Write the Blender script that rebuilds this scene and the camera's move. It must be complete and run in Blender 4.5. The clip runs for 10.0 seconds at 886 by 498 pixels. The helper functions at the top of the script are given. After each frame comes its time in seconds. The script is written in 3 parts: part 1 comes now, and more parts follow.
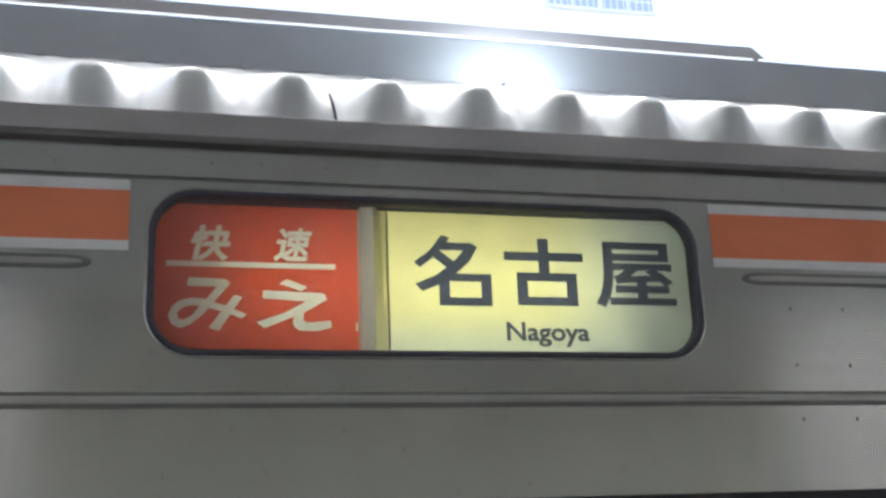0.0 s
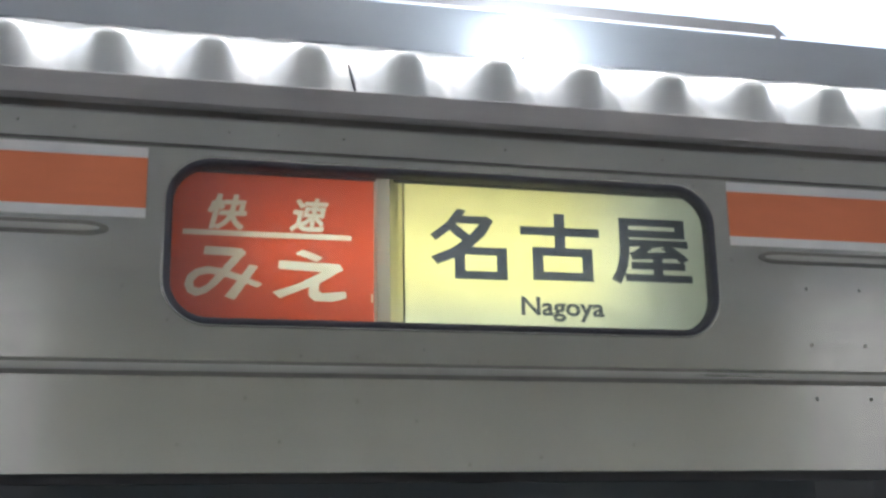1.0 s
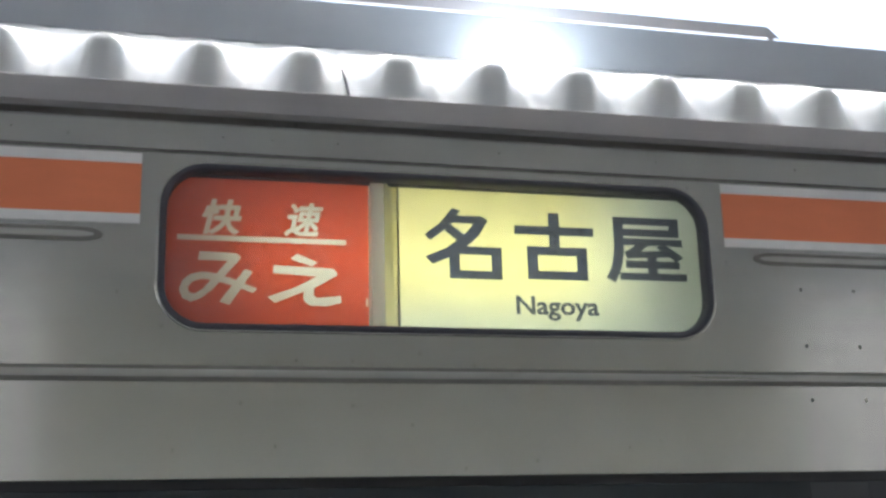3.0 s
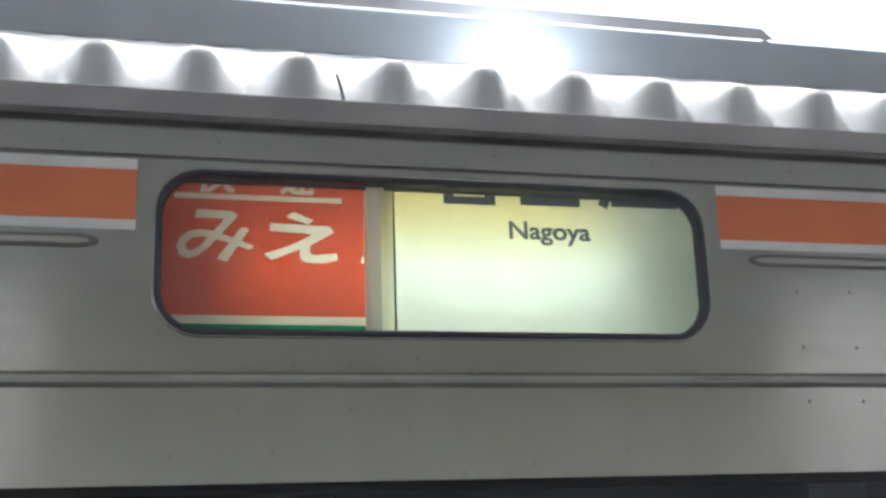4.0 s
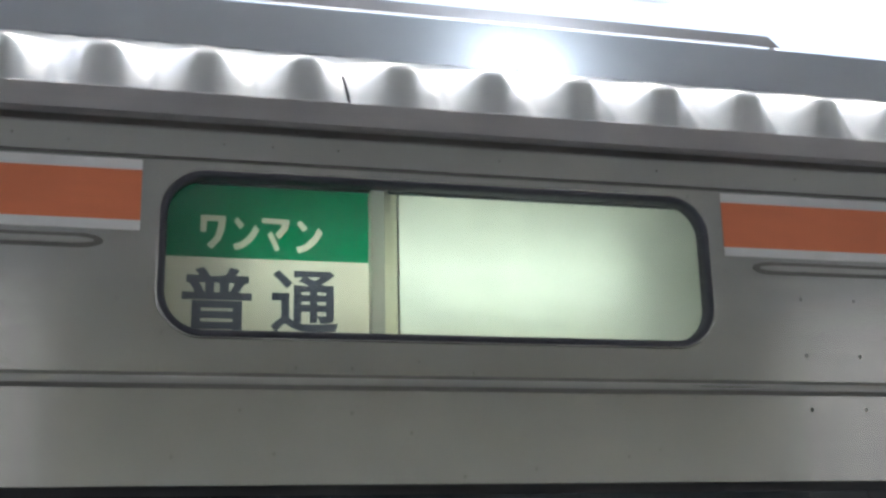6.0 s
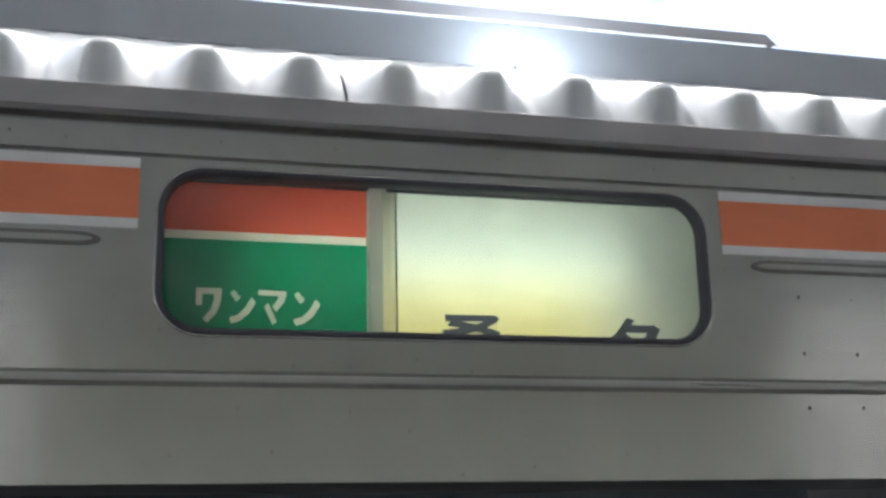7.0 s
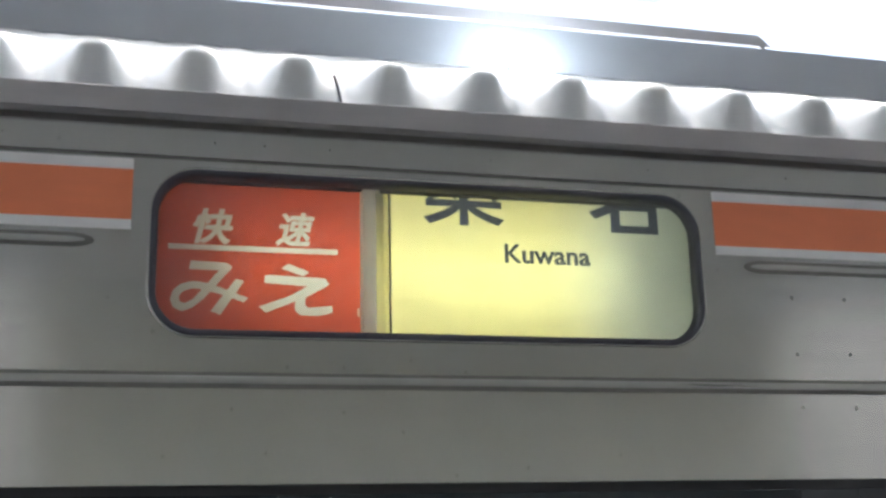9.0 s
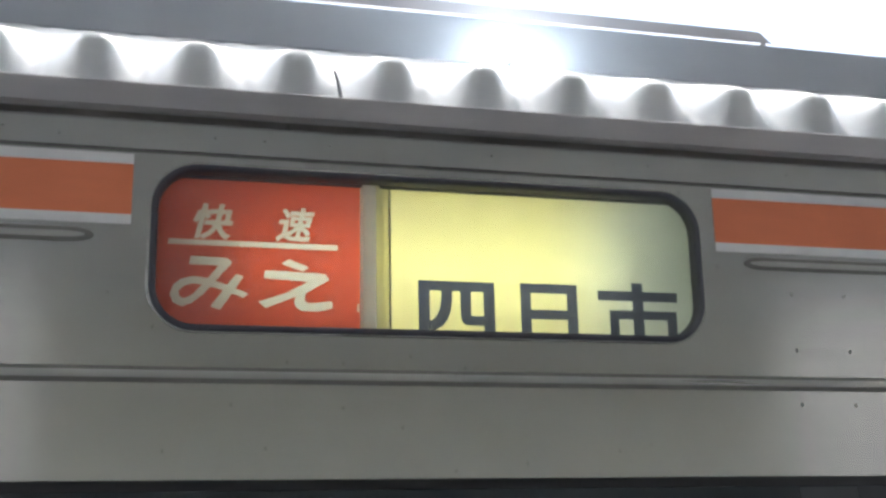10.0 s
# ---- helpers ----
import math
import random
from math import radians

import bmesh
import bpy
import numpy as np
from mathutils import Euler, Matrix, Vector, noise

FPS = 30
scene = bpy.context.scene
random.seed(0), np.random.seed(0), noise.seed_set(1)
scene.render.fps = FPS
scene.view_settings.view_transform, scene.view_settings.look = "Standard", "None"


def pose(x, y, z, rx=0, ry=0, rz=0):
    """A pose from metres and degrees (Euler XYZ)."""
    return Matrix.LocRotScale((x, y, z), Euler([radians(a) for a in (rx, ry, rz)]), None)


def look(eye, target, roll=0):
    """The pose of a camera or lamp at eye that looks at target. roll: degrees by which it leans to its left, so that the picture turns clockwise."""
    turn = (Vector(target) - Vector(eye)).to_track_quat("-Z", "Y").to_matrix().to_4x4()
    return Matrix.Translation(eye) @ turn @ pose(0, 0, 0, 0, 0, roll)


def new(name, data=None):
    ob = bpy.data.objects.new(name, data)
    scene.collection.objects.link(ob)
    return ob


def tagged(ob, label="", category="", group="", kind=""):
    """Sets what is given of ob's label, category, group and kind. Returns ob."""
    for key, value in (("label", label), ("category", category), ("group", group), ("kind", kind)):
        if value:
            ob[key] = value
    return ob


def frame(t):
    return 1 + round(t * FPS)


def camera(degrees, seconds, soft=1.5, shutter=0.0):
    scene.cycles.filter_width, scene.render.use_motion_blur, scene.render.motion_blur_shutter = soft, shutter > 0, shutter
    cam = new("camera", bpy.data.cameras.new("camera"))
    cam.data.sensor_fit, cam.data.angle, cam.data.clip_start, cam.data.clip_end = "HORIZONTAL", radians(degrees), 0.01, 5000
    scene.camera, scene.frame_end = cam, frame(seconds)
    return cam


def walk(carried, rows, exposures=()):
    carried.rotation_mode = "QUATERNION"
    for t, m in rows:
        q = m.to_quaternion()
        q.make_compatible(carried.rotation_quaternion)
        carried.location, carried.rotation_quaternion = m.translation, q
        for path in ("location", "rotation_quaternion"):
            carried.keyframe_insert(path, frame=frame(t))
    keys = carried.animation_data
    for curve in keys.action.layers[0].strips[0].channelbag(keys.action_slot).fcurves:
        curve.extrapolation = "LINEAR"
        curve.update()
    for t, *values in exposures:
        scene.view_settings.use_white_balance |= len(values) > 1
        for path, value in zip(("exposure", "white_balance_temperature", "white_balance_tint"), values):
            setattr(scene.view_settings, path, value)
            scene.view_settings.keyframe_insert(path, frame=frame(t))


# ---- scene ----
from mathutils import geometry

# camera: held by hand on the platform, two metres from the car's side
cam = camera(42.00, 10.0, soft=2.8)
EYE = (-0.4046, -1.5400, 1.6730)
# seconds, yaw, pitch, roll
TURNS = [
    (0, -14.264, 15.544, 2.263),
    (0.5, -13.934, 14.749, 1.704),
    (1, -13.766, 14.223, 1.068),
    (1.5, -13.827, 14.249, 1.283),
    (2, -13.975, 14.237, 1.302),
    (2.5, -13.933, 14.322, 1.303),
    (4, -14.005, 14.593, 1.942),
    (4.5, -13.943, 14.764, 1.630),
    (5, -13.848, 14.795, 1.487),
    (5.5, -13.920, 14.823, 1.279),
    (7, -14.091, 14.692, 1.264),
    (7.5, -14.080, 14.791, 1.086),
    (8, -14.193, 14.780, 1.437),
    (8.5, -14.303, 14.689, 1.124),
    (9, -14.380, 14.730, 1.397),
    (9.5, -14.362, 14.867, 1.265),
    (10, -14.425, 14.523, 1.234),
]
walk(cam, [(t, pose(*EYE, 90 + p, r, y)) for t, y, p, r in TURNS],
     exposures=[(t, 3.25 + e, 5880, 10) for t, e in (
         (0, -0.22), (0.5, -0.03), (1, 0.10), (2, 0.14), (2.5, 0.11), (4, 0.02), (5, -0.08), (5.5, -0.13), (7, -0.18),
         (8, -0.13), (8.5, -0.04), (9, 0.0), (10, 0.02))])

# ---------------------------------------------------------------- world, sun, exposure
SUN_EL, SUN_AZ = radians(38), radians(18)       # ahead of the camera, over the roof of the car
world = bpy.data.worlds.new("sky")
world.use_nodes = True
scene.world = world
wn = world.node_tree.nodes
sky = wn.new("ShaderNodeTexSky")
sky.sky_type = "NISHITA"
sky.sun_disc = False
sky.sun_elevation, sky.sun_rotation = SUN_EL, SUN_AZ
sky.air_density, sky.dust_density = 1.0, 6.0
wn["Background"].inputs["Strength"].default_value = 0.15
world.node_tree.links.new(sky.outputs[0], wn["Background"].inputs["Color"])

sun_data = bpy.data.lights.new("sun", "SUN")
sun_data.energy, sun_data.angle, sun_data.color = 2.4, radians(0.6), (1.0, 0.96, 0.9)
sun = new("sun", sun_data)
sun.matrix_world = look((6, 20, 26), (6 - math.sin(SUN_AZ) * 10, 20 - math.cos(SUN_AZ) * 10, 26 - math.tan(SUN_EL) * 10))

# ---------------------------------------------------------------- materials


def material(name, color, rough=0.6, metal=0.0, spot=0.0, grain=(40, 40, 40), bump=0.0, rough_var=0.0, emit=None):
    """A principled material with variation at two scales: large stains and fine grain."""
    m = bpy.data.materials.new(name)
    m.use_nodes = True
    n, l = m.node_tree.nodes, m.node_tree.links
    b = n["Principled BSDF"]
    b.inputs["Base Color"].default_value = (*color, 1)
    b.inputs["Roughness"].default_value = rough
    b.inputs["Metallic"].default_value = metal
    co = n.new("ShaderNodeTexCoord")
    mp = n.new("ShaderNodeMapping")
    mp.inputs["Scale"].default_value = grain
    l.new(co.outputs["Object"], mp.inputs["Vector"])
    fine = n.new("ShaderNodeTexNoise")
    fine.inputs["Scale"].default_value = 1.0
    fine.inputs["Detail"].default_value = 6
    l.new(mp.outputs[0], fine.inputs["Vector"])
    if spot:
        big = n.new("ShaderNodeTexNoise")
        big.inputs["Scale"].default_value = 7
        big.inputs["Detail"].default_value = 5
        l.new(co.outputs["Object"], big.inputs["Vector"])
        add = n.new("ShaderNodeMath")
        add.operation = "MULTIPLY_ADD"
        add.inputs[1].default_value = 0.5
        l.new(fine.outputs[0], add.inputs[0])
        l.new(big.outputs[0], add.inputs[2])
        ramp = n.new("ShaderNodeMapRange")
        ramp.inputs["From Min"].default_value, ramp.inputs["From Max"].default_value = 0.4, 1.1
        ramp.inputs["To Min"].default_value, ramp.inputs["To Max"].default_value = 1 - spot, 1 + spot * 0.5
        l.new(add.outputs[0], ramp.inputs[0])
        mul = n.new("ShaderNodeMix")
        mul.data_type, mul.blend_type = "RGBA", "MULTIPLY"
        mul.inputs["Factor"].default_value = 1
        mul.inputs[6].default_value = (*color, 1)
        l.new(ramp.outputs[0], mul.inputs[7])
        l.new(mul.outputs[2], b.inputs["Base Color"])
    if rough_var:
        rr = n.new("ShaderNodeMapRange")
        rr.inputs["From Min"].default_value, rr.inputs["From Max"].default_value = 0.3, 0.7
        rr.inputs["To Min"].default_value, rr.inputs["To Max"].default_value = rough - rough_var, rough + rough_var
        l.new(fine.outputs[0], rr.inputs[0])
        l.new(rr.outputs[0], b.inputs["Roughness"])
    if bump:
        bm_ = n.new("ShaderNodeBump")
        bm_.inputs["Strength"].default_value = bump
        bm_.inputs["Distance"].default_value = 0.002
        l.new(fine.outputs[0], bm_.inputs["Height"])
        l.new(bm_.outputs[0], b.inputs["Normal"])
    if emit:
        b.inputs["Emission Color"].default_value = (*emit[:3], 1)
        b.inputs["Emission Strength"].default_value = emit[3]
    return m


STEEL = material("brushed_stainless", (0.61, 0.607, 0.567), 0.15, 1.0, 0.09, (1.2, 1.2, 90), 0.003, 0.012)
def specks(m):
    """Sparse small dark pits on the sheet."""
    n, l = m.node_tree.nodes, m.node_tree.links
    co, mp, vo = n.new("ShaderNodeTexCoord"), n.new("ShaderNodeMapping"), n.new("ShaderNodeTexVoronoi")
    mp.inputs["Scale"].default_value = (11, 8, 1)
    vo.inputs["Scale"].default_value = 1.0
    vo.voronoi_dimensions = "2D"
    sep, com = n.new("ShaderNodeSeparateXYZ"), n.new("ShaderNodeCombineXYZ")
    l.new(co.outputs["Object"], sep.inputs[0])
    l.new(sep.outputs[0], com.inputs[0])
    l.new(sep.outputs[2], com.inputs[1])
    l.new(com.outputs[0], mp.inputs[0])
    l.new(mp.outputs[0], vo.inputs["Vector"])
    r = n.new("ShaderNodeMapRange")
    r.inputs["From Min"].default_value, r.inputs["From Max"].default_value = 0.012, 0.032
    r.inputs["To Min"].default_value, r.inputs["To Max"].default_value = 0.76, 1.0
    l.new(vo.outputs["Distance"], r.inputs[0])
    b = n["Principled BSDF"].inputs["Base Color"]
    mix = n.new("ShaderNodeMix")
    mix.data_type, mix.blend_type = "RGBA", "MULTIPLY"
    mix.inputs["Factor"].default_value = 1
    old = b.links[0].from_socket
    l.new(old, mix.inputs[6])
    l.new(r.outputs[0], mix.inputs[7])
    l.new(mix.outputs[2], b)


specks(STEEL)
# Darkened copy of the side steel, which keeps the swages' highlights low.
SWAGE = material("darkened_stainless", (0.46, 0.455, 0.42), 0.30, 1.0, 0.12, (1.5, 90, 90), 0.01, 0.05)
STEEL_ROOF = material("roof_stainless", (0.62, 0.63, 0.63), 0.42, 0.72, 0.12, (30, 30, 30), 0.04, 0.06)
ALU = material("gutter_aluminium", (0.47, 0.455, 0.455), 0.42, 1.0, 0.15, (6, 60, 60), 0.05, 0.06)
# Grey of dark joints and rivets, and of strips drawn as shade.
SHADE_JOINT = material("shade_joint_grey", (0.19, 0.185, 0.165), 0.7, 0.0, 0.12, (40, 40, 40), 0.05)
RUBBER = material("black_rubber", (0.070, 0.070, 0.086), 0.6, 0.0, 0.2, (90, 90, 90), 0.05)
ORANGE = material("orange_film", (0.84, 0.245, 0.105), 0.42, 0.0, 0.12, (12, 12, 60), 0.03)
WHITE_TAPE = material("white_film", (0.84, 0.83, 0.81), 0.45, 0.0, 0.15, (30, 30, 80), 0.03)
DARK_GLASS = material("dark_window_glass", (0.020, 0.026, 0.031), 0.06, 0.0)
BLACK_PAINT = material("black_window_surround", (0.015, 0.015, 0.017), 0.35, 0.0, 0.2)
UNDER = material("underframe_grey", (0.08, 0.08, 0.08), 0.7, 0.0, 0.3)
WELD = material("spot_weld_stain", (0.34, 0.335, 0.31), 0.55, 0.6, 0.2)
PANE_REFLECTION = material("reflection_grey", (0.06, 0.064, 0.068), 0.5, 0.0, 0.15)
DIVIDER_TRIM = material("polished_trim", (0.86, 0.82, 0.68), 0.42, 1.0, 0.06, (80, 80, 10), 0.02)
HOUSING = material("white_lamp_housing", (0.85, 0.85, 0.83), 0.7, 0.0, 0.05)
TUBE = material("lit_tube", (0.9, 0.9, 0.9), 0.4, 0.0, emit=(0.89, 1.0, 0.87, 0.98))
CAP_METAL = material("tube_cap_metal", (0.6, 0.6, 0.6), 0.35, 1.0)
CONCRETE = material("platform_concrete", (0.17, 0.17, 0.165), 0.85, 0.0, 0.3, (25, 25, 25), 0.4)
BALLAST = material("ballast", (0.17, 0.155, 0.14), 0.95, 0.0, 0.4, (14, 14, 14), 0.8)
CANOPY = material("duct_paint", (0.34, 0.36, 0.385), 0.6, 0.0, 0.10, (5, 5, 20), 0.05)
CANOPY_EDGE = material("duct_cover_paint", (0.42, 0.41, 0.42), 0.45, 0.0, 0.1, (5, 5, 20), 0.05)
CEILING = material("shading_ceiling", (0.74, 0.74, 0.725), 0.8, 0.0, 0.15, (8, 8, 8), 0.1)
WALL = material("reflected_wall_paint", (0.50, 0.505, 0.475), 0.75, 0.0, 0.15, (8, 8, 8), 0.1)
WALL_DARK = material("reflected_dark_wall", (0.017, 0.0182, 0.019), 0.85, 0.0, 0.2, (3, 3, 3), 0.1)
RENDER_WHITE = material("white_render_wall", (0.82, 0.82, 0.80), 0.85, 0.0, 0.06, (6, 6, 6), 0.1)
FRAME_WHITE = material("window_frame_paint", (0.8, 0.8, 0.8), 0.5)
HOUSE_GLASS = material("house_glass", (0.42, 0.44, 0.49), 0.08)
# Emission for the ball that stands in for a sun glint.
GLINT_GLOW = material("sun_glint_glow", (0.9, 0.9, 0.9), 0.3, emit=(0.93, 0.98, 1.0, 16.0))


def film_material(name, color, tint=None, front=(0.4, 0.4, 0.4)):
    """Translucent printed film; tint: a yellow stretch of it, told along the film's length."""
    m = bpy.data.materials.new(name)
    m.use_nodes = True
    n, l = m.node_tree.nodes, m.node_tree.links
    n.remove(n["Principled BSDF"])
    out = n["Material Output"]
    dif, trn, mix = n.new("ShaderNodeBsdfDiffuse"), n.new("ShaderNodeBsdfTranslucent"), n.new("ShaderNodeMixShader")
    mix.inputs[0].default_value = 0.45
    dif.inputs[0].default_value, trn.inputs[0].default_value = (*front, 1), (*color, 1)
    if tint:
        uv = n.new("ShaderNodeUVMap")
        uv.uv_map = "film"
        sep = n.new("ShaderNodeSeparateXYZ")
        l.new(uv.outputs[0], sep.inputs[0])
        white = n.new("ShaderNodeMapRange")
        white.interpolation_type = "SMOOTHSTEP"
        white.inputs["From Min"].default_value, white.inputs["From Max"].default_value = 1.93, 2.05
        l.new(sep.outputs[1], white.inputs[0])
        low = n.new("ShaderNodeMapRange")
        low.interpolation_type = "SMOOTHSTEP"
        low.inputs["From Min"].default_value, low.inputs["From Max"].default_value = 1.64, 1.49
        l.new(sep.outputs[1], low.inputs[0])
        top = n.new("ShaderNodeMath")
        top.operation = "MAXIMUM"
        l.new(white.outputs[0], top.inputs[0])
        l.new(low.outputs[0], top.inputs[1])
        side = n.new("ShaderNodeMapRange")      # full tint left of x 0.14, almost none by 0.40
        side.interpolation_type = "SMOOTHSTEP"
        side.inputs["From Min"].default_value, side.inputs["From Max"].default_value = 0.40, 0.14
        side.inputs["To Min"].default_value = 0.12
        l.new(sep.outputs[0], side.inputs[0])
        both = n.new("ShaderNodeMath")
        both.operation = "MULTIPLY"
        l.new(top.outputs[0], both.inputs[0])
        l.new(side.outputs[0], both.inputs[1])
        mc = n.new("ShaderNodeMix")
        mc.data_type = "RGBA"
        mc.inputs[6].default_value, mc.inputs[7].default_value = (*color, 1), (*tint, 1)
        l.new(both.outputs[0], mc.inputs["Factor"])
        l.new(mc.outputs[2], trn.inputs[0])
    l.new(dif.outputs[0], mix.inputs[1])
    l.new(trn.outputs[0], mix.inputs[2])
    l.new(mix.outputs[0], out.inputs["Surface"])
    return m


FILM_RED = film_material("film_red_ink", (0.58, 0.080, 0.030), front=(0.46, 0.155, 0.12))
FILM_GREEN = film_material("film_green_ink", (0.001, 0.20, 0.075), front=(0.018, 0.095, 0.065))
FILM_WHITE = film_material("film_white", (0.68, 0.63, 0.48), front=(0.47, 0.46, 0.41))
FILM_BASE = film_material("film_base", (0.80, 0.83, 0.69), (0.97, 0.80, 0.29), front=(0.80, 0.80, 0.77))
FILM_BLACK = film_material("film_black_ink", (0.055, 0.060, 0.080), front=(0.15, 0.155, 0.19))


DIVIDER = film_material("divider_plastic", (0.50, 0.50, 0.44), front=(0.62, 0.61, 0.54))


def pane_material():
    m = bpy.data.materials.new("clear_pane")
    m.use_nodes = True
    n, l = m.node_tree.nodes, m.node_tree.links
    n.remove(n["Principled BSDF"])
    tr, gl, mix = n.new("ShaderNodeBsdfTransparent"), n.new("ShaderNodeBsdfGlossy"), n.new("ShaderNodeMixShader")
    gl.inputs["Roughness"].default_value = 0.05
    lw = n.new("ShaderNodeFresnel")
    lw.inputs["IOR"].default_value = 1.5
    l.new(lw.outputs[0], mix.inputs[0])
    # veiling glare put on the pane as a thin, uneven diffuse layer
    glare_veil, haze, co, no, mr = (n.new("ShaderNode" + k) for k in ("BsdfDiffuse", "MixShader", "TexCoord", "TexNoise", "MapRange"))
    glare_veil.inputs[0].default_value = (0.62, 0.62, 0.64, 1)
    no.inputs["Scale"].default_value, no.inputs["Detail"].default_value = 14, 6
    mr.inputs["From Min"].default_value, mr.inputs["From Max"].default_value = 0.3, 0.7
    mr.inputs["To Min"].default_value, mr.inputs["To Max"].default_value = 0.06, 0.13
    l.new(co.outputs["Object"], no.inputs["Vector"])
    l.new(no.outputs[0], mr.inputs[0])
    l.new(mr.outputs[0], haze.inputs[0])
    l.new(tr.outputs[0], haze.inputs[1])
    l.new(glare_veil.outputs[0], haze.inputs[2])
    l.new(haze.outputs[0], mix.inputs[1])
    l.new(gl.outputs[0], mix.inputs[2])
    l.new(mix.outputs[0], n["Material Output"].inputs["Surface"])
    return m


PANE = pane_material()

# ---------------------------------------------------------------- mesh helpers


def part(name, bm, mats, parent=None, label="", smooth=False):
    """Links a bmesh as one mesh object, under a thing or a part."""
    me = bpy.data.meshes.new(name)
    bmesh.ops.recalc_face_normals(bm, faces=bm.faces)
    if smooth:
        for f in bm.faces:
            f.smooth = True
    bm.to_mesh(me)
    bm.free()
    for m in mats if isinstance(mats, (list, tuple)) else [mats]:
        me.materials.append(m)
    ob = new(name, me)
    if parent:
        ob.parent = parent
    return tagged(ob, label)


def thing(name, label, category, group="", kind="", at=(0, 0, 0)):
    ob = new(name)
    ob.empty_display_size = 0.1
    ob.location = at
    return tagged(ob, label, category, group, kind)


def box(bm, x0, x1, y0, y1, z0, z1, bevel=0.0, index=0):
    made = bmesh.ops.create_cube(bm, size=1, matrix=Matrix.LocRotScale(((x0 + x1) / 2, (y0 + y1) / 2, (z0 + z1) / 2), None, (x1 - x0, y1 - y0, z1 - z0)))
    faces = {f for v in made["verts"] for f in v.link_faces}
    for f in faces:
        f.material_index = index
    if bevel:
        edges = {e for f in faces for e in f.edges}
        bmesh.ops.bevel(bm, geom=list(edges), offset=bevel, segments=2, affect="EDGES", profile=0.5)
    return bm


def boxed(*a, **k):
    return box(bmesh.new(), *a, **k)


def cylinder(bm, p, q, r, segments=20):
    p, q = Vector(p), Vector(q)
    turn = (q - p).to_track_quat("Z", "Y").to_matrix().to_4x4()
    bmesh.ops.create_cone(bm, cap_ends=True, segments=segments, radius1=r, radius2=r, depth=(q - p).length, matrix=Matrix.Translation((p + q) / 2) @ turn)
    return bm


def extruded(profile, x0, x1, steps=1, closed=True):
    """A profile of (y, z) points drawn out along x."""
    bm = bmesh.new()
    rings = [[bm.verts.new((x0 + (x1 - x0) * i / steps, y, z)) for y, z in profile] for i in range(steps + 1)]
    n = len(profile)
    for a, b in zip(rings, rings[1:]):
        for i in range(n if closed else n - 1):
            bm.faces.new((a[i], a[(i + 1) % n], b[(i + 1) % n], b[i]))
    if closed:
        bm.faces.new(rings[0])
        bm.faces.new(rings[-1])
    return bm


def rounded(x0, x1, z0, z1, r, n=10):
    """The outline of a rounded rectangle."""
    pts = []
    for cx, cz, a0 in ((x1 - r, z1 - r, 0), (x0 + r, z1 - r, 90), (x0 + r, z0 + r, 180), (x1 - r, z0 + r, 270)):
        pts += [(cx + r * math.cos(radians(a0 + 90 * i / n)), cz + r * math.sin(radians(a0 + 90 * i / n))) for i in range(n + 1)]
    return pts


def lofted(loops):
    """A skin over closed loops of equal length, each (outline, y)."""
    bm = bmesh.new()
    rings = [[bm.verts.new((x, y, z)) for x, z in outline] for outline, y in loops]
    n = len(rings[0])
    for a, b in zip(rings, rings[1:]):
        for i in range(n):
            bm.faces.new((a[i], a[(i + 1) % n], b[(i + 1) % n], b[i]))
    return bm


# ---------------------------------------------------------------- setting
def setting():
    g = boxed(-400, 400, -400, 400, -1.4, -1.08)
    tagged(part("ground", g, BALLAST), "grey ballast ground along the tracks", kind="structure")
    p = boxed(-40, 40, -14, -0.13, -1.08, 0, bevel=0.02)
    tagged(part("pavement", p, CONCRETE), "dark asphalt station platform beside the train", kind="structure")
    p = boxed(-40, 40, 5.2, 12, -1.08, 0, bevel=0.02)
    tagged(part("pavement_2", p, CONCRETE), "grey concrete platform across the track", kind="structure")
    # unseen ceiling over the near platform and two walls, added for shade and reflections
    c = boxed(-40, 40, -6.2, 0.95, 3.45, 3.65)
    tagged(part("ceiling", c, CEILING), "unseen ceiling, added to shade the car and its roof edge", kind="structure")
    w = boxed(-1.06, 3.86, -5.7, -5.5, 0, 3.45)
    tagged(part("wall_south", w, WALL), "unseen grey wall, added for the reflection in the side sheet", kind="structure")
    # Out of view: added to set how bright the panel's outer reflections are.
    w = boxed(-40, 40, -12.3, -12, 0, 8)
    tagged(part("wall_far_south", w, WALL_DARK), "unseen dark wall, added to tone the reflection in the side sheet", kind="structure")


setting()


